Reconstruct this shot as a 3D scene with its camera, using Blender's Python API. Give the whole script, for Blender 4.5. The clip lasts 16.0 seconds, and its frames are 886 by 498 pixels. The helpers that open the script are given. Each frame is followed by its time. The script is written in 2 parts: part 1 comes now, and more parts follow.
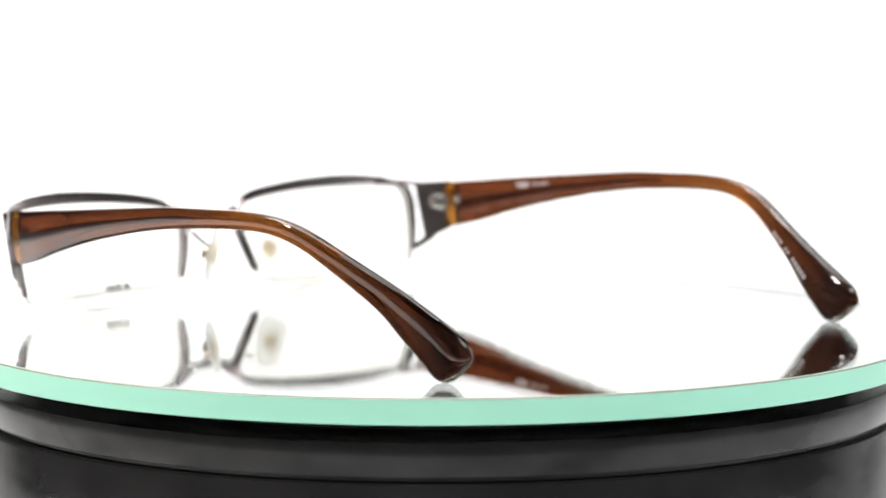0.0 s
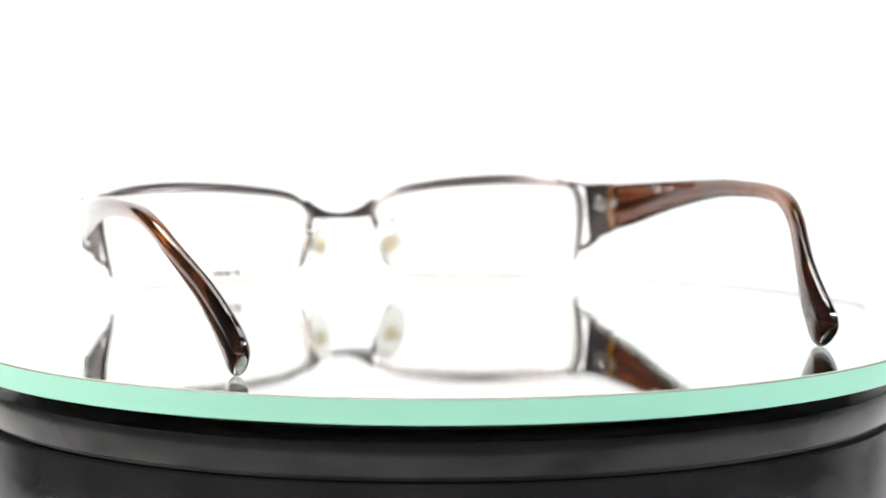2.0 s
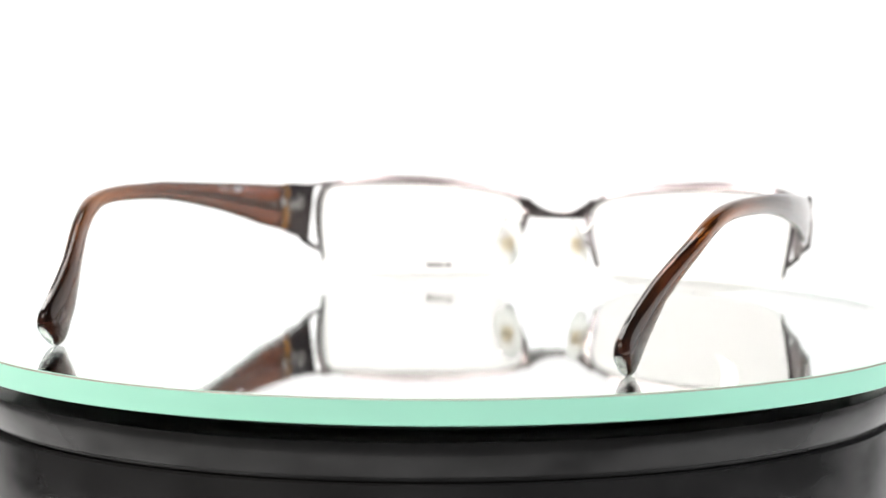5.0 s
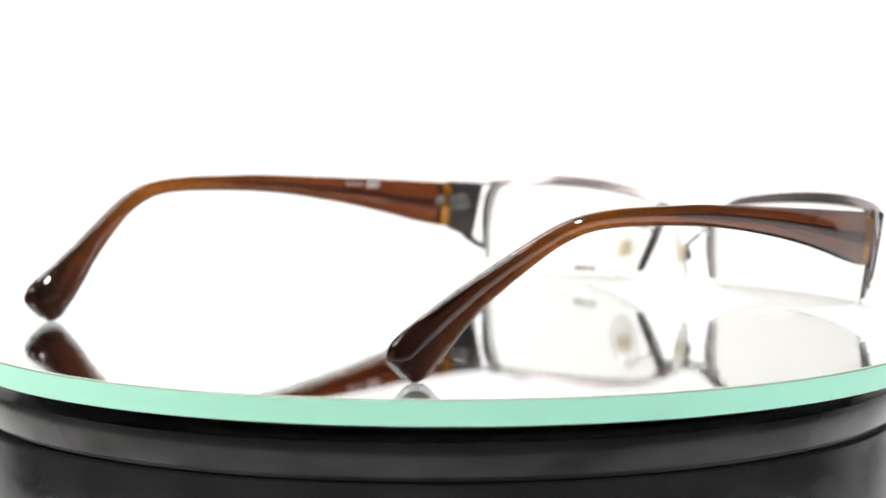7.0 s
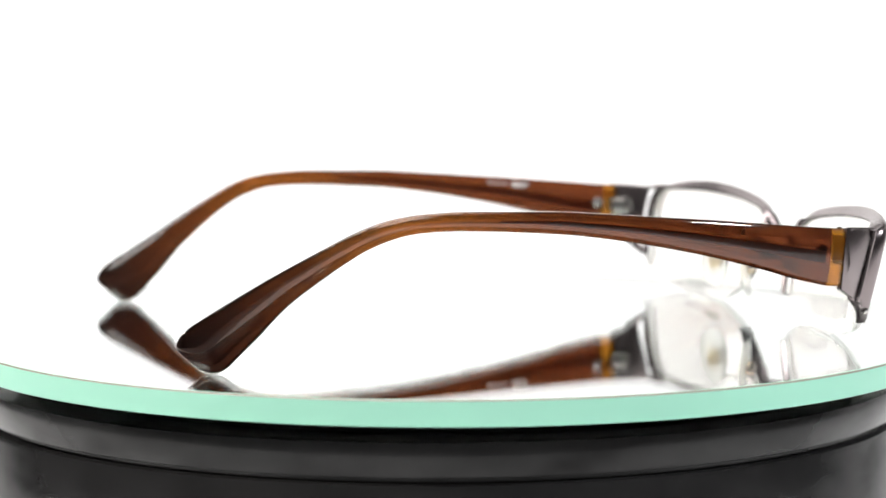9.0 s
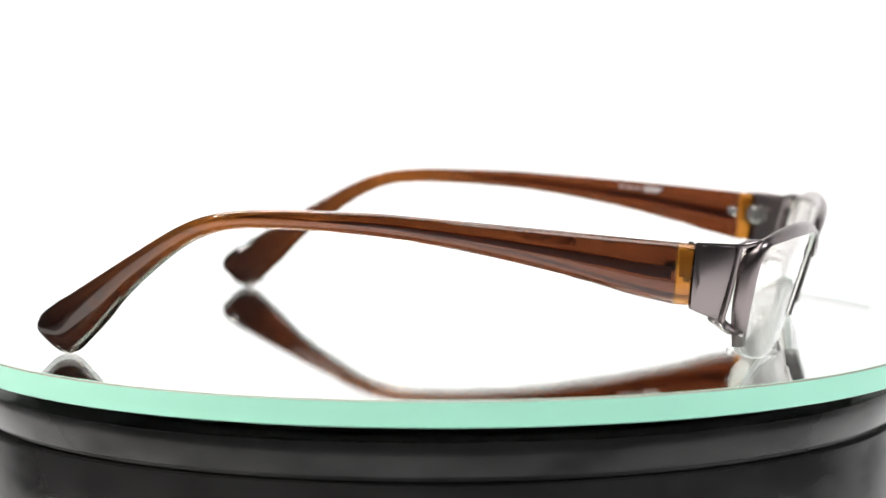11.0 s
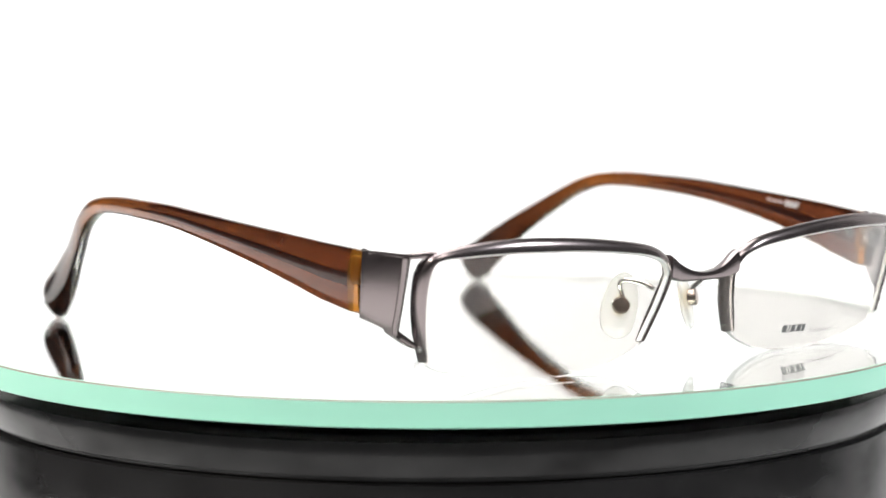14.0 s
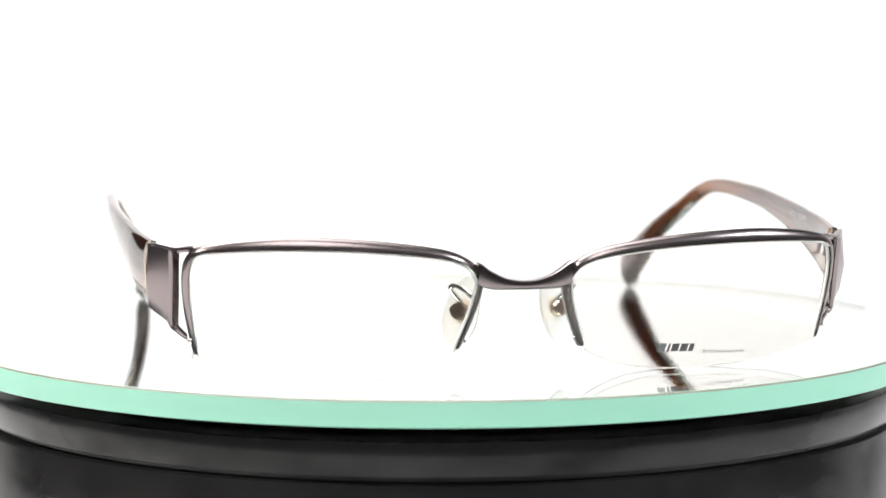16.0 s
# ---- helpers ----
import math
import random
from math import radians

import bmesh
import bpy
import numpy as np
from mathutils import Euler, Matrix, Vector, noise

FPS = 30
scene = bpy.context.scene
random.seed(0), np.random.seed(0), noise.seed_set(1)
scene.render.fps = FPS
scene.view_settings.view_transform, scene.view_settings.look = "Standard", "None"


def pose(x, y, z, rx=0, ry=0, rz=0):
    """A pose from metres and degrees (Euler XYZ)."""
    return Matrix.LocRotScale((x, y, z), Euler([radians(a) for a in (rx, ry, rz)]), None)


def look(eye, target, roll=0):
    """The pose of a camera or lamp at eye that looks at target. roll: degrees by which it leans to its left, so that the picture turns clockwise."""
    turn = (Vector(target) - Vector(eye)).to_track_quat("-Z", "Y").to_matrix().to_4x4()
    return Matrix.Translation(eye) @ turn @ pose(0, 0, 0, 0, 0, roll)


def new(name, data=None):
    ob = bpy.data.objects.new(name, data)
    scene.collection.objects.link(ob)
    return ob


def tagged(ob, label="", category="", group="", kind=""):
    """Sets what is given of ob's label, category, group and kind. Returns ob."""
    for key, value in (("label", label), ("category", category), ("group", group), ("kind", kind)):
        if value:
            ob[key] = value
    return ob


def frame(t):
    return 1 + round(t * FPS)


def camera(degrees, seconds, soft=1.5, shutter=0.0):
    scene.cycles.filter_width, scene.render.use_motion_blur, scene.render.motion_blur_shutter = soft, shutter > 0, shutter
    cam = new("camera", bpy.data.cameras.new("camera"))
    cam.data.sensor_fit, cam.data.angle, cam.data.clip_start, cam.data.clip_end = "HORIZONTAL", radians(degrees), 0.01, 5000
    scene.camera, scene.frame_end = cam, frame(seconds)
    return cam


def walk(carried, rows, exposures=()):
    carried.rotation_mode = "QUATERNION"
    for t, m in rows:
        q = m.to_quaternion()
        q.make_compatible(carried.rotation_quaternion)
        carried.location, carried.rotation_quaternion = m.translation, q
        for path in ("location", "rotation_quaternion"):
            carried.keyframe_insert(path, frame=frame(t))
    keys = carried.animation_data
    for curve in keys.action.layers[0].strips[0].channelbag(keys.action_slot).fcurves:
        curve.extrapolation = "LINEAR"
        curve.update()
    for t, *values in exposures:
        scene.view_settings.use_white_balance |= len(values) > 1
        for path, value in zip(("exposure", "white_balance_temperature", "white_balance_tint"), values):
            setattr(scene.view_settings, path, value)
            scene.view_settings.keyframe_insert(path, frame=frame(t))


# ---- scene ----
MM = 0.001

# ---- camera: stands still before the turntable, long lens ----
cam = camera(21.85, 16.0)
STAND = pose(0, -0.52377, 0.06669, 90 - 5.505, 0, -0.062) @ pose(0, 0, 0, 0, 0, -0.090)
walk(cam, [(0.0, STAND), (16.0, STAND)])
cam.data.dof.use_dof = True
cam.data.dof.focus_distance = 0.456
cam.data.dof.aperture_fstop = 17.0

# ---- world and lamps: a small photo corner with soft lamps ----
world = bpy.data.worlds.new("studio")
world.use_nodes = True
world.node_tree.nodes["Background"].inputs["Color"].default_value = (0.9, 0.95, 1.0, 1)
world.node_tree.nodes["Background"].inputs["Strength"].default_value = 0.3
scene.world = world


def softbox(name, eye, target, size, watts, colour):
    lamp = bpy.data.lights.new(name, "AREA")
    lamp.shape, lamp.size, lamp.energy, lamp.color = "DISK", size, watts, colour
    ob = new(name, lamp)
    ob.matrix_world = look(eye, target)
    return ob


softbox("lamp_front", (0.0, -0.78, 0.95), (0.0, 0.0, 0.0), 0.6, 5.5, (1.0, 0.97, 0.94))
softbox("lamp_top", (-0.16, 0.10, 0.95), (-0.16, 0.10, 0.0), 0.8, 9.5, (1.0, 0.985, 0.97))
softbox("lamp_warm", (-0.62, -0.3, 0.62), (-0.12, 0.0, 0.0), 0.09, 4.9, (1.0, 0.95, 0.88))
softbox("lamp_cool", (0.66, -0.32, 0.66), (0.12, 0.0, 0.0), 0.09, 4.9, (0.93, 0.96, 1.0))
softbox("lamp_back", (-0.45, 0.25, 0.95), (-0.32, 0.85, 0.0), 0.5, 7.5, (1.0, 0.99, 0.98))


# ---- materials ----
def material(name):
    m = bpy.data.materials.new(name)
    m.use_nodes = True
    n, l = m.node_tree.nodes, m.node_tree.links
    return m, n, l, n["Principled BSDF"]


def simple(name, colour, rough=0.4, metal=0.0, transmission=0.0, coat=0.0, grain=0.0, scale=400.0, stretch=(1, 1, 1), bump=0.0, ior=1.5):
    m, n, l, b = material(name)
    b.inputs["Base Color"].default_value = (*colour, 1)
    b.inputs["Roughness"].default_value = rough
    b.inputs["Metallic"].default_value = metal
    b.inputs["Transmission Weight"].default_value = transmission
    b.inputs["Coat Weight"].default_value = coat
    b.inputs["Coat Roughness"].default_value = 0.04
    b.inputs["IOR"].default_value = ior
    if grain or bump:
        co = n.new("ShaderNodeTexCoord")
        mp = n.new("ShaderNodeMapping")
        mp.inputs["Scale"].default_value = stretch
        nz = n.new("ShaderNodeTexNoise")
        nz.inputs["Scale"].default_value, nz.inputs["Detail"].default_value = scale, 5
        l.new(co.outputs["Object"], mp.inputs["Vector"])
        l.new(mp.outputs["Vector"], nz.inputs["Vector"])
        if grain:
            ramp = n.new("ShaderNodeMapRange")
            ramp.inputs["To Min"].default_value, ramp.inputs["To Max"].default_value = 1 - grain, 1 + grain
            l.new(nz.outputs["Fac"], ramp.inputs["Value"])
            mul = n.new("ShaderNodeVectorMath")
            mul.operation = "SCALE"
            mul.inputs[0].default_value = colour
            l.new(ramp.outputs["Result"], mul.inputs["Scale"])
            l.new(mul.outputs["Vector"], b.inputs["Base Color"])
            rr = n.new("ShaderNodeMapRange")
            rr.inputs["To Min"].default_value, rr.inputs["To Max"].default_value = max(rough - 0.03, 0.01), rough + 0.04
            l.new(nz.outputs["Fac"], rr.inputs["Value"])
            l.new(rr.outputs["Result"], b.inputs["Roughness"])
        if bump:
            bp = n.new("ShaderNodeBump")
            bp.inputs["Strength"].default_value, bp.inputs["Distance"].default_value = bump, 0.0003
            l.new(nz.outputs["Fac"], bp.inputs["Height"])
            l.new(bp.outputs["Normal"], b.inputs["Normal"])
    return m


def smudges(m):
    """Wiped, hand-worn gloss: soft patches of duller and clearer plastic."""
    n, l = m.node_tree.nodes, m.node_tree.links
    b = n["Principled BSDF"]
    co, mp, nz, rng = n.new("ShaderNodeTexCoord"), n.new("ShaderNodeMapping"), n.new("ShaderNodeTexNoise"), n.new("ShaderNodeMapRange")
    mp.inputs["Scale"].default_value = (1.0, 1.0, 2.2)
    nz.inputs["Scale"].default_value, nz.inputs["Detail"].default_value = 48, 5
    rng.inputs["From Min"].default_value, rng.inputs["From Max"].default_value = 0.35, 0.65
    rng.inputs["To Min"].default_value, rng.inputs["To Max"].default_value = 0.09, 0.27
    l.new(co.outputs["Object"], mp.inputs["Vector"])
    l.new(mp.outputs["Vector"], nz.inputs["Vector"])
    l.new(nz.outputs["Fac"], rng.inputs["Value"])
    l.new(rng.outputs["Result"], b.inputs["Roughness"])
    lev = n.new("ShaderNodeMapRange")
    lev.inputs["From Min"].default_value, lev.inputs["From Max"].default_value = 0.3, 0.7
    lev.inputs["To Min"].default_value, lev.inputs["To Max"].default_value = 0.10, 0.50
    l.new(nz.outputs["Fac"], lev.inputs["Value"])
    l.new(lev.outputs["Result"], b.inputs["Specular IOR Level"])


PAPER = simple("white_paper", (0.86, 0.86, 0.86), 0.8, grain=0.02, scale=900, bump=0.05)
PAINT = simple("room_paint", (0.17, 0.17, 0.175), 0.8, grain=0.04, scale=12)
GUNMETAL = simple("brushed_gunmetal", (0.235, 0.202, 0.203), 0.25, metal=1.0, grain=0.03, scale=1400, stretch=(0.15, 1, 1))
STEEL = simple("bright_steel", (0.62, 0.60, 0.58), 0.18, metal=1.0, grain=0.05, scale=900)
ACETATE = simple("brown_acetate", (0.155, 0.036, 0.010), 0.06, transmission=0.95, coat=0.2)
AMBER = simple("amber_acetate", (0.46, 0.18, 0.02), 0.12, transmission=0.8, coat=0.05, grain=0.15, scale=400)
STREAK = simple("dark_streak", (0.20, 0.075, 0.04), 0.35, transmission=0.75, grain=0.3, scale=300)
TONGUE = simple("brown_tongue", (0.26, 0.085, 0.022), 0.3, transmission=0.7, grain=0.2, scale=300)
PAD = simple("clear_silicone", (0.96, 0.96, 0.945), 0.16, transmission=0.8, ior=1.3)
GOLD = simple("pale_gold", (0.75, 0.55, 0.28), 0.3, metal=0.6, grain=0.1, scale=1500)
BRONZE = simple("bronze", (0.44, 0.36, 0.31), 0.25, metal=1.0, grain=0.15, scale=1500)
NYLON = simple("white_nylon", (0.88, 0.88, 0.86), 0.35, transmission=0.3)
CORD = simple("clear_nylon", (0.88, 0.87, 0.85), 0.2, transmission=0.9, ior=1.35)
INK = simple("dark_grey_ink", (0.09, 0.09, 0.095), 0.5)
WHITE_INK = simple("white_ink", (0.75, 0.75, 0.76), 0.4)
LENS = simple("clear_demo_lens", (0.95, 0.925, 0.895), 0.0, transmission=1.0, ior=1.42)
LENS_EDGE = simple("frosted_lens_edge", (0.85, 0.87, 0.86), 0.35, transmission=0.6, grain=0.05, scale=1500)
CHAMFER = simple("dusty_chamfer", (0.22, 0.215, 0.17), 0.5, grain=0.3, scale=500)
PLASTIC = simple("glossy_black_plastic", (0.015, 0.0147, 0.015), 0.2, grain=0.5, scale=38, bump=0.04, ior=1.40)
smudges(PLASTIC)
MATT_BLACK = simple("matt_black_plastic", (0.012, 0.012, 0.012), 0.6, grain=0.2, scale=200)
GREEN_EDGE = simple("ground_green_glass_edge", (0.375, 0.745, 0.59), 0.35)


def translucent(m, share):
    """Lets part of the light through a ground surface."""
    n, l = m.node_tree.nodes, m.node_tree.links
    b, out = n["Principled BSDF"], n["Material Output"]
    tr, mix = n.new("ShaderNodeBsdfTranslucent"), n.new("ShaderNodeMixShader")
    tr.inputs["Color"].default_value = b.inputs["Base Color"].default_value
    mix.inputs["Fac"].default_value = share
    l.new(b.outputs[0], mix.inputs[1])
    l.new(tr.outputs[0], mix.inputs[2])
    l.new(mix.outputs[0], out.inputs["Surface"])


def thickness_tone(m, stops, y0, y1):
    """Light absorbed along the arm, put into its colour: lighter thin bend, deep tip; with streaks."""
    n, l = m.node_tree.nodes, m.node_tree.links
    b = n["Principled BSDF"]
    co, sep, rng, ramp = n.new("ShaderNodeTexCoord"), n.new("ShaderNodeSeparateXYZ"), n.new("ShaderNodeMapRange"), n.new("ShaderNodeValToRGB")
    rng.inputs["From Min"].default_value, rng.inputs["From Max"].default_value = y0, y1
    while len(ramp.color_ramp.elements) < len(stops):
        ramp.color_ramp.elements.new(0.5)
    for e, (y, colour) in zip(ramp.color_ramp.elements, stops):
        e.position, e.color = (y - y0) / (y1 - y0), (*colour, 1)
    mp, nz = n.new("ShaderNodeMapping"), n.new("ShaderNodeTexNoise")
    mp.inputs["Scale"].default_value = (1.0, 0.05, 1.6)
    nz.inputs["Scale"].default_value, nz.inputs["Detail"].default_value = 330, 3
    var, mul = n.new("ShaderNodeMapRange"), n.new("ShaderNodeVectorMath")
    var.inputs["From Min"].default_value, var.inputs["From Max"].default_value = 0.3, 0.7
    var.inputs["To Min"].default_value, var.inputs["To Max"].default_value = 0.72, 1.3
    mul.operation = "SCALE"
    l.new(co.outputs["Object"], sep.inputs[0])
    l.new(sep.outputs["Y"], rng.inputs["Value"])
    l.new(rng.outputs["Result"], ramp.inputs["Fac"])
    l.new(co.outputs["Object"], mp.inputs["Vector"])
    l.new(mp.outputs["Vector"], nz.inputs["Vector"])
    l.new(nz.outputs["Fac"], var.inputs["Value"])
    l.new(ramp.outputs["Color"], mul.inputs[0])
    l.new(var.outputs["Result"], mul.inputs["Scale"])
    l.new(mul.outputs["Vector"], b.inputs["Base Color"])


translucent(GREEN_EDGE, 0.14)
translucent(WHITE_INK, 0.6)
translucent(PAD, 0.18)
# orange glow of the thin bend and darkness of the thick tip, set as colour
thickness_tone(ACETATE, [(0.012, (0.116, 0.029, 0.010)), (0.075, (0.118, 0.031, 0.009)), (0.105, (0.20, 0.062, 0.011)), (0.121, (0.080, 0.023, 0.007)), (0.140, (0.020, 0.008, 0.005))], 0.0, 0.15)
GLASS = simple("mirror_glass", (0.985, 1.0, 0.992), 0.0, transmission=1.0, ior=1.5)
SILVERING = simple("silvering", (0.79, 0.85, 0.81), 0.0, metal=1.0)


# ---- mesh helpers ----
def empty(name, parent=None):
    ob = new(name)
    ob.parent = parent
    ob.empty_display_size = 0.01
    return ob


def part(name, bm, mats, parent, label="", smooth=True):
    """Links a bmesh as one mesh object under a thing or a part."""
    bmesh.ops.recalc_face_normals(bm, faces=bm.faces)
    me = bpy.data.meshes.new(name)
    bm.to_mesh(me)
    bm.free()
    for m in mats if isinstance(mats, (list, tuple)) else [mats]:
        me.materials.append(m)
    for p in me.polygons:
        p.use_smooth = smooth
    if smooth:
        me.set_sharp_from_angle(angle=radians(38))
    ob = new(name, me)
    ob.parent = parent
    return tagged(ob, label)


def spline(points, n):
    """Catmull-Rom through tuples of any length, n steps a span."""
    p = [np.array(q, float) for q in points]
    p = [2 * p[0] - p[1]] + p + [2 * p[-1] - p[-2]]
    out = []
    for i in range(1, len(p) - 2):
        for k in range(n):
            t = k / n
            out.append(0.5 * (2 * p[i] + (p[i + 1] - p[i - 1]) * t + (2 * p[i - 1] - 5 * p[i] + 4 * p[i + 1] - p[i + 2]) * t * t
                              + (3 * p[i] - p[i - 1] - 3 * p[i + 1] + p[i + 2]) * t ** 3))
    return out + [p[-2]]


def loft(rings, closed_ends=True, bm=None):
    """A tube over rings of equal numbers of points, in millimetres."""
    bm = bm or bmesh.new()
    rows = [[bm.verts.new(Vector(q) * MM) for q in ring] for ring in rings]
    for a, b in zip(rows, rows[1:]):
        for i in range(len(a)):
            j = (i + 1) % len(a)
            bm.faces.new((a[i], a[j], b[j], b[i]))
    if closed_ends:
        bm.faces.new(rows[0])
        bm.faces.new(rows[-1][::-1])
    return bm


def wire(points, r, sides=10, bm=None):
    """A round wire through points, in millimetres."""
    pts = [Vector(q) for q in spline(points, 6)]
    rings, up = [], Vector((0.3, 0.2, 0.93))
    for i, p in enumerate(pts):
        d = (pts[min(i + 1, len(pts) - 1)] - pts[max(i - 1, 0)]).normalized()
        a = d.cross(up).normalized()
        b = d.cross(a)
        up = -b if b.dot(up) < 0 else b
        rings.append([p + r * (math.cos(2 * math.pi * k / sides) * a + math.sin(2 * math.pi * k / sides) * up) for k in range(sides)])
    return loft(rings, bm=bm)


def turned(profile, sides=160, mats=None):
    """A turned body: profile of (radius, z, material) in millimetres, from the axis round to the axis."""
    bm = bmesh.new()
    rows = []
    for r, z, _ in profile:
        if r < 1e-6:
            rows.append([bm.verts.new((0, 0, z * MM))])
        else:
            rows.append([bm.verts.new((r * MM * math.cos(2 * math.pi * k / sides), r * MM * math.sin(2 * math.pi * k / sides), z * MM)) for k in range(sides)])
    for (a, b, row) in zip(rows, rows[1:], profile[1:]):
        for k in range(sides):
            j = (k + 1) % sides
            q = [a[k % len(a)], a[j % len(a)], b[j % len(b)], b[k % len(b)]]
            q = list(dict.fromkeys(q))
            f = bm.faces.new(q)
            f.material_index = row[2]
    return bm


def disc_cap(centre, axis, r, h, sides=20, dome=0.0):
    """A short round stud: centre of its base, axis, radius and height, in millimetres."""
    axis = Vector(axis).normalized()
    a = axis.orthogonal().normalized()
    b = axis.cross(a)
    c = Vector(centre)
    ring = lambda rr, hh: [c + axis * hh + rr * (math.cos(2 * math.pi * k / sides) * a + math.sin(2 * math.pi * k / sides) * b) for k in range(sides)]
    return loft([ring(r, 0), ring(r, h * 0.75), ring(r * 0.86, h), ring(r * 0.4, h + dome)])


# ---- the room and the paper sweep ----
TABLE = -0.078


def room():
    bm = bmesh.new()
    bmesh.ops.create_cube(bm, size=1.0, matrix=Matrix.Translation((0, 0, TABLE - 0.004 + 1.1)) @ Matrix.Diagonal((3.6, 3.6, 2.2, 1)))
    ob = part("wall_room", bm, PAINT, None, smooth=False)
    tagged(ob, "plain dark grey walls and floor of a small studio", "wall", kind="structure")


def sweep():
    line = [(-0.40, TABLE), (0.5, TABLE)]
    for k in range(1, 25):
        a = math.pi / 2 * k / 24
        line.append((0.5 + 0.4 * math.sin(a), TABLE + 0.4 * (1 - math.cos(a))))
    line.append((0.9, 1.25))
    bm = bmesh.new()
    rows = [[bm.verts.new((x, y, z)) for y, z in line] for x in (-0.72, 1.11)]
    low = [[bm.verts.new((x, y + (0.003 if z > TABLE + 0.2 else 0), z - 0.003)) for y, z in line] for x in (-0.72, 1.11)]
    for i in range(len(line) - 1):
        bm.faces.new((rows[0][i], rows[1][i], rows[1][i + 1], rows[0][i + 1]))
        bm.faces.new((low[0][i], low[1][i], low[1][i + 1], low[0][i + 1]))
    ob = part("backdrop", bm, PAPER, None)
    tagged(ob, "seamless white paper sweep behind and under the turntable", "backdrop", kind="structure")


def side_reflector():
    """An upright white paper board, unseen, added beside the sweep to whiten the lens reflections."""
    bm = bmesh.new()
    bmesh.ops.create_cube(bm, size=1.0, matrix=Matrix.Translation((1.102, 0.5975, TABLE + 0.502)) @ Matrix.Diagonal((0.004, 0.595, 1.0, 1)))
    tagged(part("reflector_right", bm, PAPER, None, smooth=False), "plain white paper board, an unseen reflector added beside the sweep", "wall", kind="structure")


# ---- the turntable ----
TOP = -0.8       # top of the mirror disc, in millimetres
DISC_R, DISC_T = 110.0, 5.1
BASE_R = 105.2


def turntable():
    t = empty("turntable")
    t.location.x = -0.0005
    tagged(t, "glossy black plastic motor turntable on white paper", "turntable")
    z0 = TABLE / MM
    b = TOP - DISC_T
    bm = turned([(0, b - 2.2, 0), (92, b - 2.2, 0), (92, b - 4.0, 0), (0, b - 4.0, 0)])
    part("neck", bm, MATT_BLACK, t, "matt black neck under the disc")
    r = BASE_R
    bm = turned([(0, -9.5, 0), (r - 0.8, -9.5, 0), (r + 0.2, -9.7, 0), (r + 0.4, -10.2, 0), (r, -15.9, 0), (r - 0.3, -16.3, 0), (r - 1.5, -16.4, 0), (0, -16.4, 0)], 200)
    part("upper_band", bm, PLASTIC, t)
    bm = turned([(0, -16.42, 0), (r - 1.6, -16.42, 0), (r - 1.6, -17.4, 0), (r - 0.4, -17.5, 0), (r + 0.2, -17.8, 0), (r + 0.45, -18.6, 0), (r + 1.6, z0 + 3, 0), (r - 1, z0, 0), (0, z0, 0)], 200)
    part("base", bm, PLASTIC, t)
    return t


def mirror_disc():
    d = empty("mirror_disc")
    tagged(d, "round mirror glass disc with a ground mint-green edge", "mirror disc")
    b = TOP - DISC_T
    r = DISC_R - 0.8
    bm = turned([(0, TOP, 0), (r, TOP, 0), (r, b + 0.02, 0), (0, b + 0.02, 0)], 220)
    part("mirror_glass", bm, GLASS, d, "clear mirror glass").visible_shadow = False
    bm = turned([(0, b - 0.02, 0), (r, b - 0.02, 0), (r, b - 0.04, 0), (0, b - 0.04, 0)], 220)
    part("silvering", bm, SILVERING, d, "silver backing of the mirror")
    ri = r + 0.02
    bm = turned([(ri, TOP, 0), (DISC_R - 0.4, TOP, 0), (DISC_R, TOP - 0.32, 1), (DISC_R, b + 0.25, 0), (DISC_R - 0.25, b, 0), (ri, b, 0), (ri, TOP, 0)], 220)
    part("ground_edge", bm, [GREEN_EDGE, CHAMFER], d, "matt mint-green ground glass edge")
    bm = turned([(0, b - 0.05, 0), (94, b - 0.05, 0), (94, b - 2.2, 0), (0, b - 2.2, 0)], 160)
    part("platter", bm, MATT_BLACK, d, "matt black platter")
    return d


# ---- the spectacles: x across, front towards -y, temples towards +y ----
def front_y(x, z):
    """Depth of the curved, tilted front."""
    u = abs(x) / 63
    return -6.6 + 6.1 * min(u, 1.3) ** 3.5 - (0.30 - 0.06 * min(u, 1.2) ** 2) * (z - 5)


# x, z of the rim's middle line, half width, depth; from the outer foot over the brow to the inner foot
RIM = [(-62.5, 4.7, 0.45, 2.4), (-63.8, 11.2, 0.55, 3.6), (-64.5, 17.3, 0.6, 4.0), (-64.3, 22.2, 0.65, 4.2), (-62.6, 24.9, 0.75, 4.2),
       (-57.8, 25.9, 1.1, 3.6), (-51.5, 26.4, 1.3, 3.3), (-44.4, 26.55, 1.4, 3.1), (-34.7, 26.2, 1.32, 3.0), (-25.4, 25.4, 1.2, 3.0),
       (-15.8, 24.0, 1.05, 3.0), (-10.9, 22.0, 0.8, 3.2), (-8.75, 19.4, 0.75, 3.4), (-8.5, 17.4, 0.75, 3.6), (-9.65, 12.4, 0.7, 3.8), (-11.0, 8.5, 0.65, 3.6), (-12.3, 5.0, 0.55, 3.2)]
LENS_FOOT = [(-13.1, 4.2), (-15.9, 2.6), (-21.0, 0.75), (-27.0, -0.3), (-34.0, -0.78), (-42.0, -0.35), (-51.4, 1.0), (-58.7, 2.7), (-61.2, 3.7)]


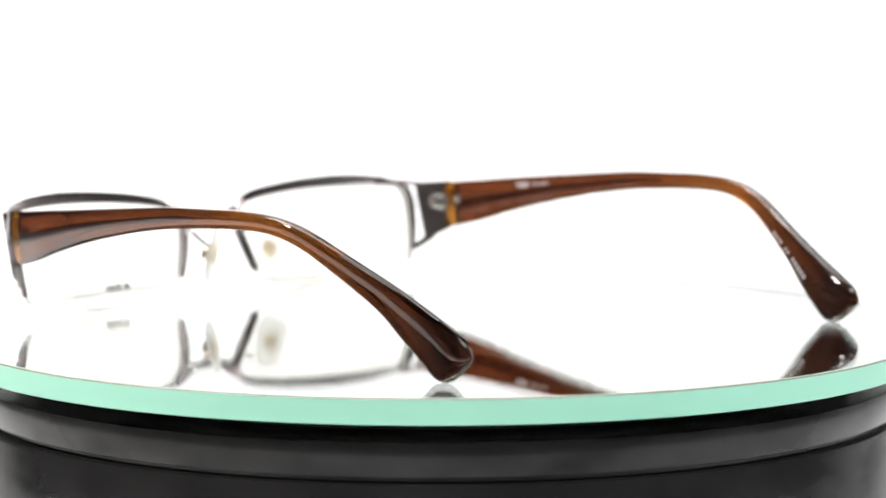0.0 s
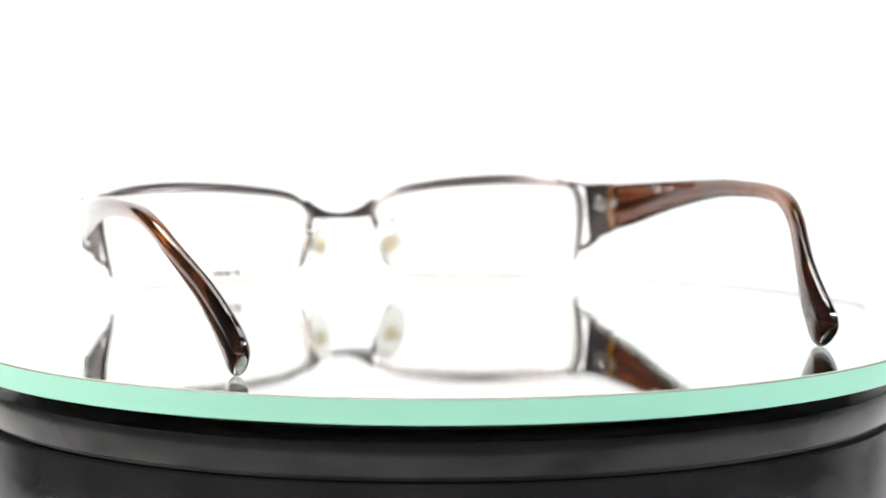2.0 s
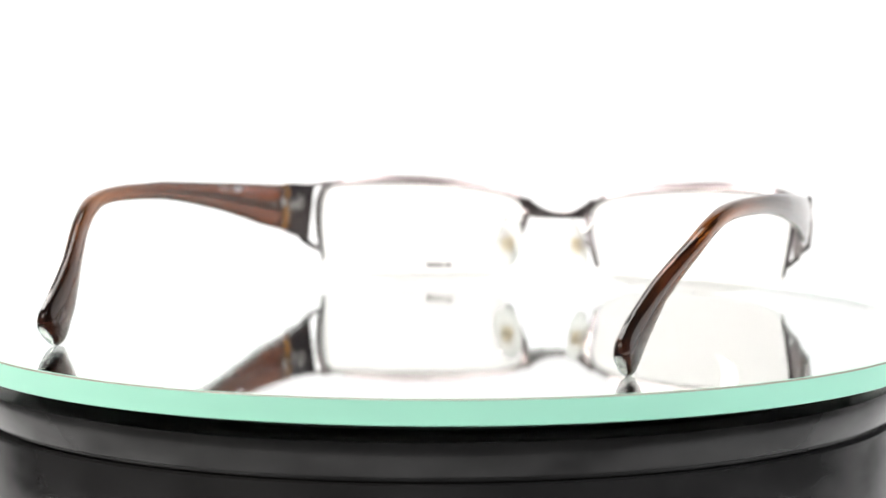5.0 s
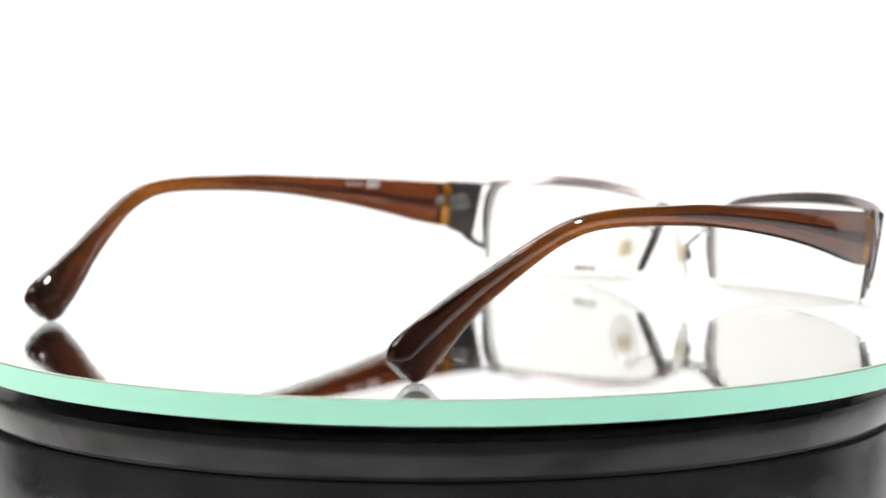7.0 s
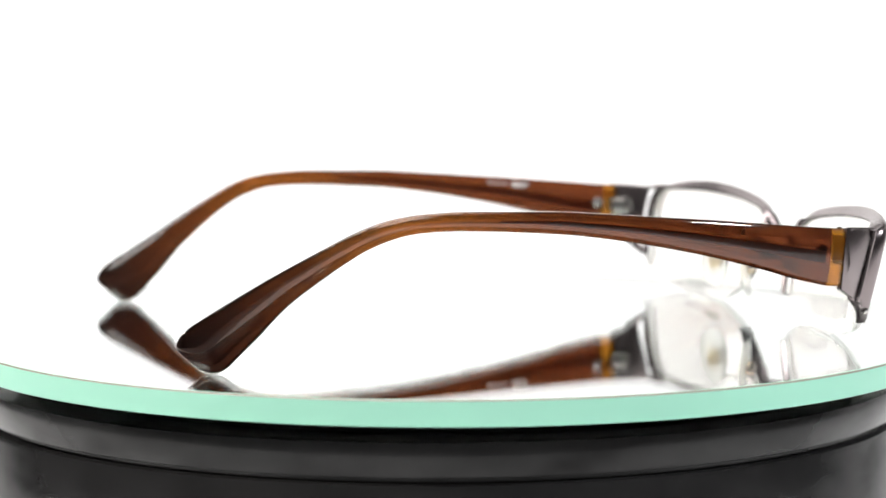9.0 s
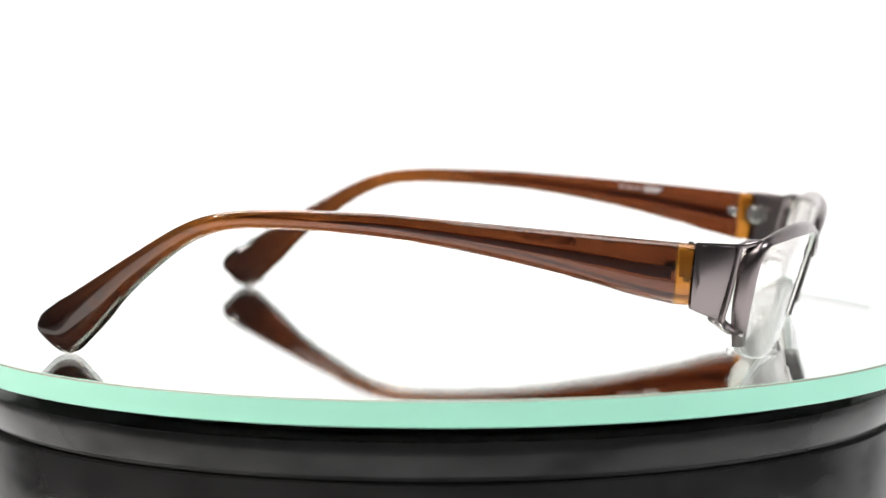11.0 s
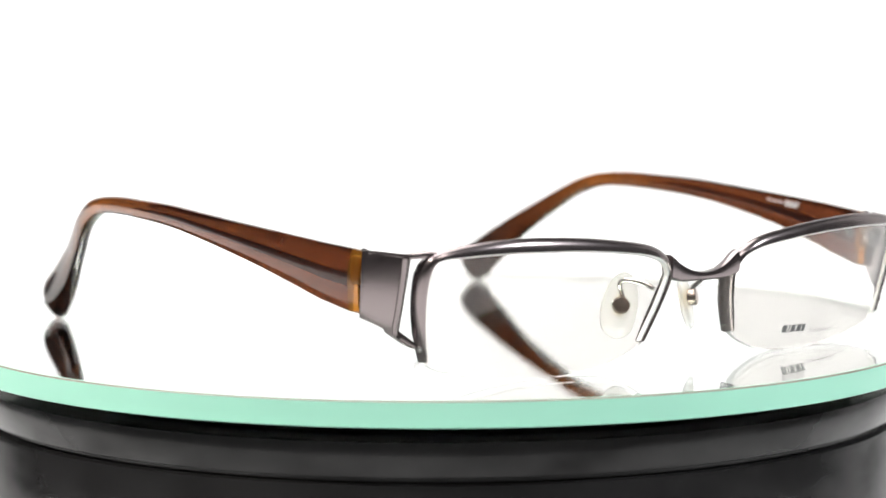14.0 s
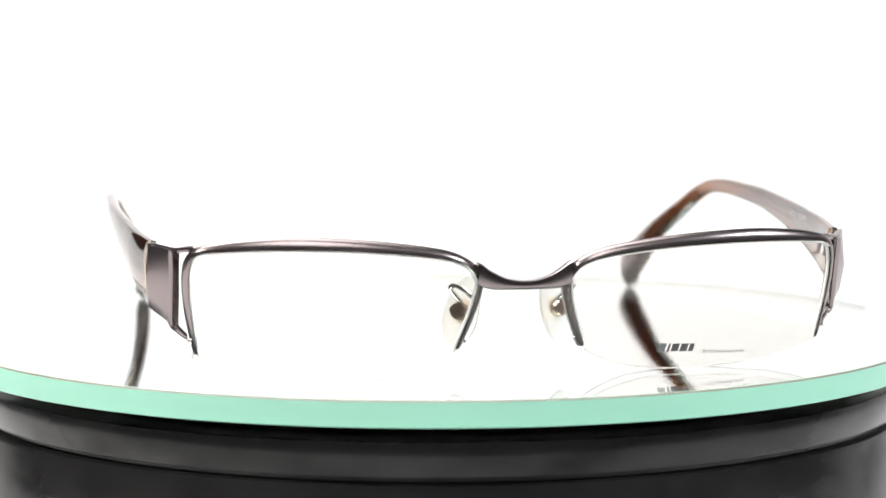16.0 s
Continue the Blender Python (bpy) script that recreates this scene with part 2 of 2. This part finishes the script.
def rim_bm(s):
    line = spline(RIM, 6)
    rings = []
    for i, (x, z, hw, dep) in enumerate(line):
        a, b = line[max(i - 1, 0)], line[min(i + 1, len(line) - 1)]
        d = Vector((b[0] - a[0], 0, b[1] - a[1])).normalized()
        out = Vector((-d.z, 0, d.x))
        f = front_y(x, z)
        fall = 1.3 * hw * max(0.0, out.z) ** 2   # the brow's top slopes down to the back
        sec = [(-hw, 0.30), (-hw + 0.2, 0.02), (-hw * 0.35, 0.14), (hw * 0.1, 0.40), (hw * 0.5, 0.80), (hw * 0.82, 1.3), (hw - 0.12 * fall, 1.75), (hw * 0.95 - fall, dep - 0.25), (hw * 0.7 - fall, dep), (-hw + 0.25, dep), (-hw, dep - 0.25)]
        ring = []
        for o, q in sec:
            p = Vector((x, f + q, z)) + out * o
            ring.append((p.x * s, p.y, p.z))
        rings.append(ring)
    return loft(rings)


def liner_bm(s):
    """The pale nylon liner between a rim and its lens."""
    line = spline(RIM, 4)
    rings = []
    for i, (x, z, hw, dep) in enumerate(line):
        a, b = line[max(i - 1, 0)], line[min(i + 1, len(line) - 1)]
        d = Vector((b[0] - a[0], 0, b[1] - a[1])).normalized()
        out = Vector((-d.z, 0, d.x))
        f = front_y(x, z)
        rings.append([((x + out.x * o) * s, f + q, z + out.z * o) for o, q in ((-hw + 0.05, 0.55), (-hw - 0.3, 0.65), (-hw - 0.38, 1.5), (-hw - 0.3, 2.35), (-hw + 0.05, 2.45))])
    return loft(rings)


def lens_bm(s):
    rim_in = [(x, z) for x, z, _, _ in RIM]
    line = spline(rim_in + LENS_FOOT + [rim_in[0]], 5)[:-1]
    cx, cz = -37.0, 13.0
    bm = bmesh.new()
    sides = []
    n = len(line)
    for off in (0.9, 2.2):
        rows = []
        for k in (1.0, 0.97, 0.8, 0.6, 0.4, 0.2):
            row = []
            for x, z in line:
                px, pz = cx + (x - cx) * k, cz + (z - cz) * k
                row.append(bm.verts.new(Vector((px * s, front_y(px, pz) + off, pz)) * MM))
            rows.append(row)
        mid = bm.verts.new(Vector((cx * s, front_y(cx, cz) + off, cz)) * MM)
        for a, b in zip(rows, rows[1:]):
            for i in range(n):
                bm.faces.new((a[i], a[(i + 1) % n], b[(i + 1) % n], b[i]))
        for i in range(n):
            bm.faces.new((rows[-1][i], rows[-1][(i + 1) % n], mid))
        sides.append(rows[0])
    for i in range(n):
        f = bm.faces.new((sides[0][i], sides[0][(i + 1) % n], sides[1][(i + 1) % n], sides[1][i]))
        f.material_index = 1
    return bm


def plate(corners, ridge, thick, s):
    """A bevelled facetted plate: outer corners, a raised ridge point, and a thickness vector."""
    bm = bmesh.new()
    c = [Vector((p[0] * s, p[1], p[2])) * MM for p in corners]
    t = Vector((thick[0] * s, thick[1], thick[2])) * MM
    top = [bm.verts.new(p) for p in c]
    low = [bm.verts.new(p + t) for p in c]
    e = bm.verts.new(Vector((ridge[0] * s, ridge[1], ridge[2])) * MM)
    n = len(c)
    for i in range(n):
        bm.faces.new((top[i], top[(i + 1) % n], e))
        bm.faces.new((top[i], top[(i + 1) % n], low[(i + 1) % n], low[i]))
    bm.faces.new(low)
    bmesh.ops.recalc_face_normals(bm, faces=bm.faces)
    edges = [ed for ed in bm.edges if ed.calc_face_angle(0) > 0.9]
    bmesh.ops.bevel(bm, geom=edges, offset=0.00018, segments=2, profile=0.6, affect="EDGES")
    return bm


def bar(points, s, bm=None):
    """A flat bar with rounded edges: rows of point, half height (z), half depth (y)."""
    rings = []
    for x, y, z, h, d in spline(points, 6):
        ring = []
        for k in range(12):
            a = 2 * math.pi * (k + 0.5) / 12
            cx, cy = math.cos(a), math.sin(a)
            ring.append((x * s, y + d * math.copysign(abs(cx) ** 0.55, cx), z + h * math.copysign(abs(cy) ** 0.55, cy)))
        rings.append(ring)
    return loft(rings, bm=bm)


# temple: upper edge (y, z), lower edge (y, z), distance of its middle from the middle of the face, half thickness
TEMPLE = [(11.6, 25.8, 12.6, 13.7, 70.0, 1.25), (20.0, 26.6, 20.8, 15.7, 71.5, 1.25), (27.0, 27.3, 27.4, 17.7, 72.4, 1.25), (40.0, 28.5, 40.0, 21.0, 73.6, 1.25),
          (53.0, 29.6, 53.0, 23.7, 74.3, 1.25), (62.0, 30.3, 62.0, 25.2, 74.5, 1.25), (71.0, 30.9, 71.0, 26.3, 74.5, 1.25), (82.0, 31.1, 82.0, 27.0, 74.3, 1.3),
          (91.0, 31.2, 91.0, 27.3, 74.0, 1.35), (98.0, 30.9, 97.0, 27.2, 73.7, 1.4), (103.8, 30.2, 101.5, 26.8, 73.3, 1.45), (108.8, 28.9, 105.5, 25.8, 72.7, 1.5),
          (113.5, 26.9, 110.2, 23.8, 71.7, 1.55), (118.1, 24.4, 114.6, 21.0, 70.5, 1.6), (124.5, 20.7, 120.5, 16.5, 68.3, 1.7), (130.7, 17.0, 125.8, 11.9, 66.2, 1.8),
          (137.4, 12.9, 130.6, 6.5, 64.6, 1.9), (142.3, 9.9, 134.6, 2.5, 63.7, 2.0), (145.4, 7.7, 137.1, 0.1, 63.3, 2.05), (146.5, 6.2, 138.9, -0.7, 63.2, 1.95), (146.95, 5.0, 140.6, -0.8, 63.2, 1.6), (146.8, 4.1, 142.0, -0.3, 63.2, 1.1), (146.0, 3.3, 143.3, 0.8, 63.2, 0.5)]


def splay(y, s):
    """How far a temple is bent out of its true line; the two sides differ a little."""
    far = min(1, max(0, (y - 55) / 50))
    return 0.4 * far if s < 0 else 0.7 * min(1, max(0, (y - 122) / 20)) - 1.2 * far


def temple_rings(rows, s, n=20):
    rings = []
    for ty, tz, by, bz, x, h in rows:
        t, b = Vector((x, ty, tz)), Vector((x, by, bz))
        m, half = (t + b) / 2, (t - b) / 2
        soft = min(1, max(0, (m.y - 105) / 22))
        ring = []
        for k in range(n):
            a = 2 * math.pi * (k + 0.5) / n
            ca, sa = math.cos(a), math.sin(a)
            v = math.copysign(abs(sa) ** (0.7 + 0.25 * soft), sa)
            p = m + half * v
            wide = h * math.copysign(abs(ca) ** (0.5 + 0.4 * soft), ca)
            if ca > 0:
                wide += 0.35 * (1 - soft) * max(0, 1 - abs(v - 0.15) / 0.85)
            p.x += splay(m.y, s)
            p.y -= 0.3 * min(1, max(0, (m.y - 60) / 60))
            p.z -= (0.3 if s > 0 else 0.9) * max(0, math.sin(math.pi * (m.y - 10) / 128))
            ring.append((-(p.x + wide) * s, p.y, p.z))
        rings.append(ring)
    return rings


def on_lens(bm, s, off):
    """Lays flat x, z artwork in millimetres on the front of a lens."""
    for v in bm.verts:
        x, z = v.co.x, v.co.z
        v.co = Vector((x, front_y(x, z) + off, z)) * MM


def lens_print(parent):
    """The dark maker's mark as plain slanted blocks, with a small word after it."""
    slope = -0.035
    for start, w in ((0.0, 1.6), (2.0, 0.5), (2.85, 1.5), (4.65, 1.6), (6.5, 1.0)):
        x0, h = 28.2 + start, 1.6
        z0 = 3.2 + slope * (x0 - 28.2)
        bm = bmesh.new()
        v = [bm.verts.new((x, 0, z)) for x, z in ((x0, z0), (x0 + w, z0), (x0 + w + 0.35, z0 + h), (x0 + 0.35, z0 + h))]
        f = bm.faces.new(v)
        bmesh.ops.subdivide_edges(bm, edges=bm.edges, cuts=2, use_grid_fill=True)
        on_lens(bm, 1, 0.86)
        part("printed_mark", bm, INK, parent, "dark grey printed block of a maker's mark")
    text = bpy.data.curves.new("printed_word", "FONT")
    text.body, text.size, text.resolution_u = "TITANIUM", 1.0, 2
    probe = new("probe", text)
    bpy.context.view_layer.update()
    me = bpy.data.meshes.new_from_object(probe.evaluated_get(bpy.context.evaluated_depsgraph_get()))
    bpy.data.objects.remove(probe)
    bm = bmesh.new()
    bm.from_mesh(me)
    xs = [v.co.x for v in bm.verts]
    x0, k = min(xs), 9.2 / (max(xs) - min(xs))
    for v in bm.verts:
        x = 37.5 + (v.co.x - x0) * k + 0.25 * v.co.y
        v.co = (x, 0, 2.85 + slope * (x - 28.2) + v.co.y * 0.95)
    on_lens(bm, 1, 0.86)
    part("printed_word", bm, INK, parent, "small dark grey printed word", smooth=False)


def nose_pad(s, g):
    c = Vector((-9.3, 4.6, 11.2))
    n = Vector((0.56, 0.82, -0.14)).normalized()
    up = Vector((0.27, 0.03, 0.96))
    up = (up - n * up.dot(n)).normalized()
    side = n.cross(up)
    rings = []
    for off, k in ((-0.75, 0.45), (-0.7, 0.8), (-0.3, 0.98), (0.2, 1.0), (0.6, 0.85), (0.8, 0.5)):
        ring = []
        for i in range(28):
            a = 2 * math.pi * i / 28
            ca, sa = math.cos(a), math.sin(a)
            wide = 3.7 - 0.5 * sa
            p = c + n * (off - 0.25 * sa * sa) + side * (wide * k * ca) + up * (6.9 * k * math.copysign(abs(sa) ** 0.85, sa))
            ring.append((p.x * s, p.y, p.z))
        rings.append(ring)
    holder = part("nose_pad", loft(rings), PAD, g, "clear silicone nose pad with a gold core")
    q = c - n * 0.65
    flip = lambda v: Vector((v.x * s, v.y, v.z))
    core = [[flip(c + n * o + side * (1.5 * k * math.cos(a)) + up * (2.3 * k * math.sin(a))) for a in np.linspace(0, 2 * math.pi, 24, endpoint=False)] for o, k in ((-0.5, 0.9), (-0.4, 1.0), (0.2, 1.0), (0.3, 0.85))]
    part("pad_core", loft(core), GOLD, holder, "pale gold oval pad core")
    part("pad_box", disc_cap(flip(q), flip(-n), 1.8, 1.9, 16, 0.1), BRONZE, holder, "small bronze pad box")
    part("pad_screw", disc_cap(flip(q - n * 1.0 - side * 1.2), flip(-side), 0.6, 0.7, 14, 0.05), STEEL, holder, "tiny steel screw")
    arm = [(-9.6, -5.6, 15.5), (-10.4, -4.0, 16.4), (-11.4, -1.6, 16.9), (-12.1, 0.4, 16.9), (-12.2, 1.5, 15.9), tuple(q - n * 0.9 + up * 1.6), tuple(q - n * 0.9)]
    part("pad_arm", wire([(p[0] * s, p[1], p[2]) for p in arm], 0.52), STEEL, holder, "bent steel wire arm")


def half(s, g):
    """One side of the spectacles; s is -1 for the side with the printed lens."""
    part("rim", rim_bm(s), GUNMETAL, g, "brushed gunmetal half rim")
    part("liner", liner_bm(s), NYLON, g, "thin white nylon lens liner")
    part("rim_rivet", disc_cap((-11.3 * s, front_y(11.3, 6.6) + 1.7, 6.6), (s, 0, -0.3), 0.4, 0.7, 14, 0.05), STEEL, g, "tiny bright rim rivet")
    lens = part("lens", lens_bm(s), [LENS, LENS_EDGE], g, "clear demo lens with an open lower edge")
    lens.visible_shadow = False
    cord = [(-12.4, 5.0)] + LENS_FOOT + [(-62.4, 4.6)]
    part("cord", wire([(x * s, front_y(x, z) + 1.55, z + (0.25 if z < 0.2 else 0.0)) for x, z in cord], 0.2, 8), CORD, g, "thin clear nylon cord under the lens")
    A, B, C, D = (-66.6, -0.3, 24.4), (-70.9, 8.2, 25.6), (-70.9, 9.2, 12.9), (-66.6, 3.6, 9.9)
    end = part("end_piece", plate([A, B, C, D], (-71.15, 7.4, 18.2), (1.3, 0.6, 0), s), GUNMETAL, g, "facetted gunmetal end piece with an open slot")
    part("upper_arm", bar([(-70.3, 7.6, 25.3, 0.5, 0.7), (-68.0, 3.6, 25.0, 0.5, 0.8), (-66.0, 0.4, 24.8, 0.55, 0.9), (-63.4, -2.0, 25.3, 0.6, 1.5), (-62.2, -3.0, 25.3, 0.5, 1.4)], s), GUNMETAL, end)
    part("lower_arm", bar([(-67.4, 5.5, 11.2, 1.0, 0.7), (-65.9, 3.5, 9.5, 1.0, 0.8), (-64.8, 2.5, 8.5, 0.85, 0.9), (-64.0, 1.9, 7.9, 0.7, 0.9)], s), GUNMETAL, end)
    rail = [(-66.9, 0.1, 24.6), (-66.8, 0.9, 21.0), (-66.8, 2.2, 15.5), (-66.75, 3.5, 10.4), (-65.9, 3.1, 9.3)]
    part("slot_rail", wire([(x * s, y, z) for x, y, z in rail], 0.62, 8), GUNMETAL, end, "narrow raised gunmetal rail along the slot")
    part("hinge_pin", disc_cap((-69.6 * s, 9.3, 25.35), (0, -0.1, 1), 0.55, 0.5, 14, 0.05), MATT_BLACK, end, "tiny black hinge pin head")
    part("rivet", disc_cap((-63.3 * s, 0.1, 7.3), (-1 * s, -0.1, 0), 0.6, 0.65, 14, 0.05), STEEL, end, "tiny bright rivet")
    part("hinge_plate", bar([(-68.3, 6.6, 20.2, 2.4, 0.9), (-68.6, 8.4, 20.2, 2.4, 0.9), (-68.9, 10.2, 20.2, 2.2, 0.8)], s), GUNMETAL, end)
    part("hinge", bar([(-66.6, 5.6, 20.2, 1.6, 1.1), (-67.6, 7.0, 20.2, 1.7, 1.2), (-68.6, 8.8, 20.2, 1.7, 1.0)], s), STEEL, end, "small steel hinge")
    part("thread_plug", disc_cap((-62.7 * s, 2.2, 4.4), (0.2 * s, 0.3, -1), 0.6, 1.0, 14, 0.3), PAD, end, "tiny clear thread plug")
    part("hinge_screw", disc_cap((-67.0 * s, 6.2, 21.6), (0, 0, 1), 0.8, 0.9, 16, 0.05), STEEL, end, "hinge screw")
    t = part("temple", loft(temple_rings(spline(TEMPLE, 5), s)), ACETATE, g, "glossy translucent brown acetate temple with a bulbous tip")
    first = TEMPLE[0]
    joint = [(8.5, 25.4, 9.7, 13.5, 69.7, 1.2), (first[0] - 0.05, first[1], first[2] - 0.05, first[3], first[4], 1.25)]
    part("joint", loft(temple_rings(joint, s)), AMBER, t, "clear amber acetate joint")
    tongue = [(8.7, 24.0, 9.1, 18.9, 69.75, 0.85), (10.5, 24.3, 10.7, 19.0, 69.9, 0.85), (11.4, 24.4, 11.5, 19.0, 70.0, 0.85)]
    part("tongue", loft(temple_rings(tongue, s, 12)), TONGUE, t, "brown hinge tongue inside the joint")
    # thin dark slat added inside the temple to imitate its refracted dark streak
    core = [(y, t0 - 0.40 * (t0 - b0), y, t0 - 0.62 * (t0 - b0), x, 0.22) for y, t0, b0, x in ((13.0, 25.9, 13.9, 70.2), (20.0, 26.6, 15.6, 71.5), (27.0, 27.3, 17.7, 72.4), (40.0, 28.5, 21.0, 73.6), (53.0, 29.6, 23.7, 74.3), (71.0, 30.9, 26.3, 74.5), (84.0, 31.1, 27.1, 74.3))]
    core[-1] = (84.0, 29.3, 84.0, 29.1, 74.3, 0.08)
    part("refraction_strip", loft(temple_rings(spline(core, 3), s, 8)), STREAK, t, "dark strip standing in for refraction inside the acetate")
    part("stud", disc_cap((-68.75 * s, 13.5, 21.0), (1 * s, 0.1, 0), 1.25, 0.35, 20, 0.1), STEEL, t, "round steel stud")
    for y0, w, h in ((31.6, 4.8, 1.4), (37.4, 1.5, 0.6), (39.3, 1.5, 0.6), (41.2, 1.6, 0.6)):
        bm = bmesh.new()
        zc = 25.6 + 0.085 * (y0 - 33)
        x = -(np.interp(y0 + w / 2, [r[0] for r in TEMPLE], [r[4] for r in TEMPLE]) - 1.3)
        v = [bm.verts.new(Vector((x * s, y, z)) * MM) for y, z in ((y0, zc - h / 2), (y0 + w, zc - h / 2 + 0.085 * w), (y0 + w, zc + h / 2 + 0.085 * w), (y0, zc + h / 2))]
        bm.faces.new(v)
        part("printed_bar", bm, WHITE_INK, t, "small white printed bar", smooth=False)
    if s > 0:
        tip_print(t)
    nose_pad(s, g)


def tip_print(t):
    """Three small words inside one tip, as plain white bars a letter wide."""
    rows = spline(TEMPLE, 5)
    along = [r[2] for r in rows]

    def spot(y, v):
        ty, tz, by, bz, x, h = (np.interp(y, along, [r[i] for r in rows]) for i in range(6))
        my, soft = (ty + by) / 2, min(1, max(0, ((ty + by) / 2 - 105) / 22))
        sa = abs(v) ** (1 / (0.7 + 0.25 * soft))
        wide = h * math.sqrt(1 - sa * sa) ** (0.5 + 0.4 * soft)
        x += splay(my, 1)
        return Vector((-(x - wide - 0.05), my - 0.3 + (ty - by) / 2 * v, (tz + bz) / 2 + (tz - bz) / 2 * v)) * MM

    for k in (0, 1, 2, 3, 5, 6, 8, 9, 10, 11, 12):
        y = 119.4 + 0.86 * k
        bm = bmesh.new()
        bm.faces.new([bm.verts.new(spot(a, v)) for a, v in ((y, -0.52), (y + 0.55, -0.52), (y + 0.55, -0.24), (y, -0.24))])
        part("printed_bar", bm, WHITE_INK, t, "small white printed bar", smooth=False)


def spectacles():
    g = empty("eyeglasses")
    tagged(g, "open half-rim eyeglasses with gunmetal front and brown temples on mirror", "eyeglasses")
    half(1, g)
    half(-1.012, g)
    side = [(9.3, -9.9, 20.1, 2.4, 1.4), (8.2, -9.9, 19.6, 2.25, 1.35), (6.3, -10.0, 18.7, 1.75, 1.2), (3.5, -10.2, 18.0, 1.15, 1.1)]
    span = [(-x, *q) for x, *q in side] + [(0, -10.3, 17.75, 0.9, 1.1)] + side[::-1]
    part("bridge", bar(span, 1), GUNMETAL, g, "curved gunmetal bridge")
    printed = [o for o in g.children if o.name.startswith("lens")][1]
    lens_print(printed)
    return g


room()
sweep()
side_reflector()
turntable()
DISC = mirror_disc()
GLASSES = spectacles()


# ---- the turning ----
def motions():
    """The disc carries the spectacles round, clockwise from above."""
    turn = [(0.0, -45.3), (1.0, -31.95), (2.0, -18.6), (3.0, -5.5), (4.0, 7.7), (6.5, 41.05), (7.5, 54.45), (9.0, 74.6),
            (11.5, 109.0), (12.5, 122.2), (13.5, 135.3), (14.5, 148.5), (15.5, 161.9), (16.0, 168.6)]
    disc, glasses = [], []
    for t, a in turn:
        spin = pose(0, 0, 0, 0, 0, 180 - a)
        disc.append((t, spin @ pose(-0.0008, -0.0013, 0)))
        glasses.append((t, spin @ pose(-0.00075, -0.0756, -0.00035, 0.144)))
    walk(DISC, disc)
    walk(GLASSES, glasses)


motions()
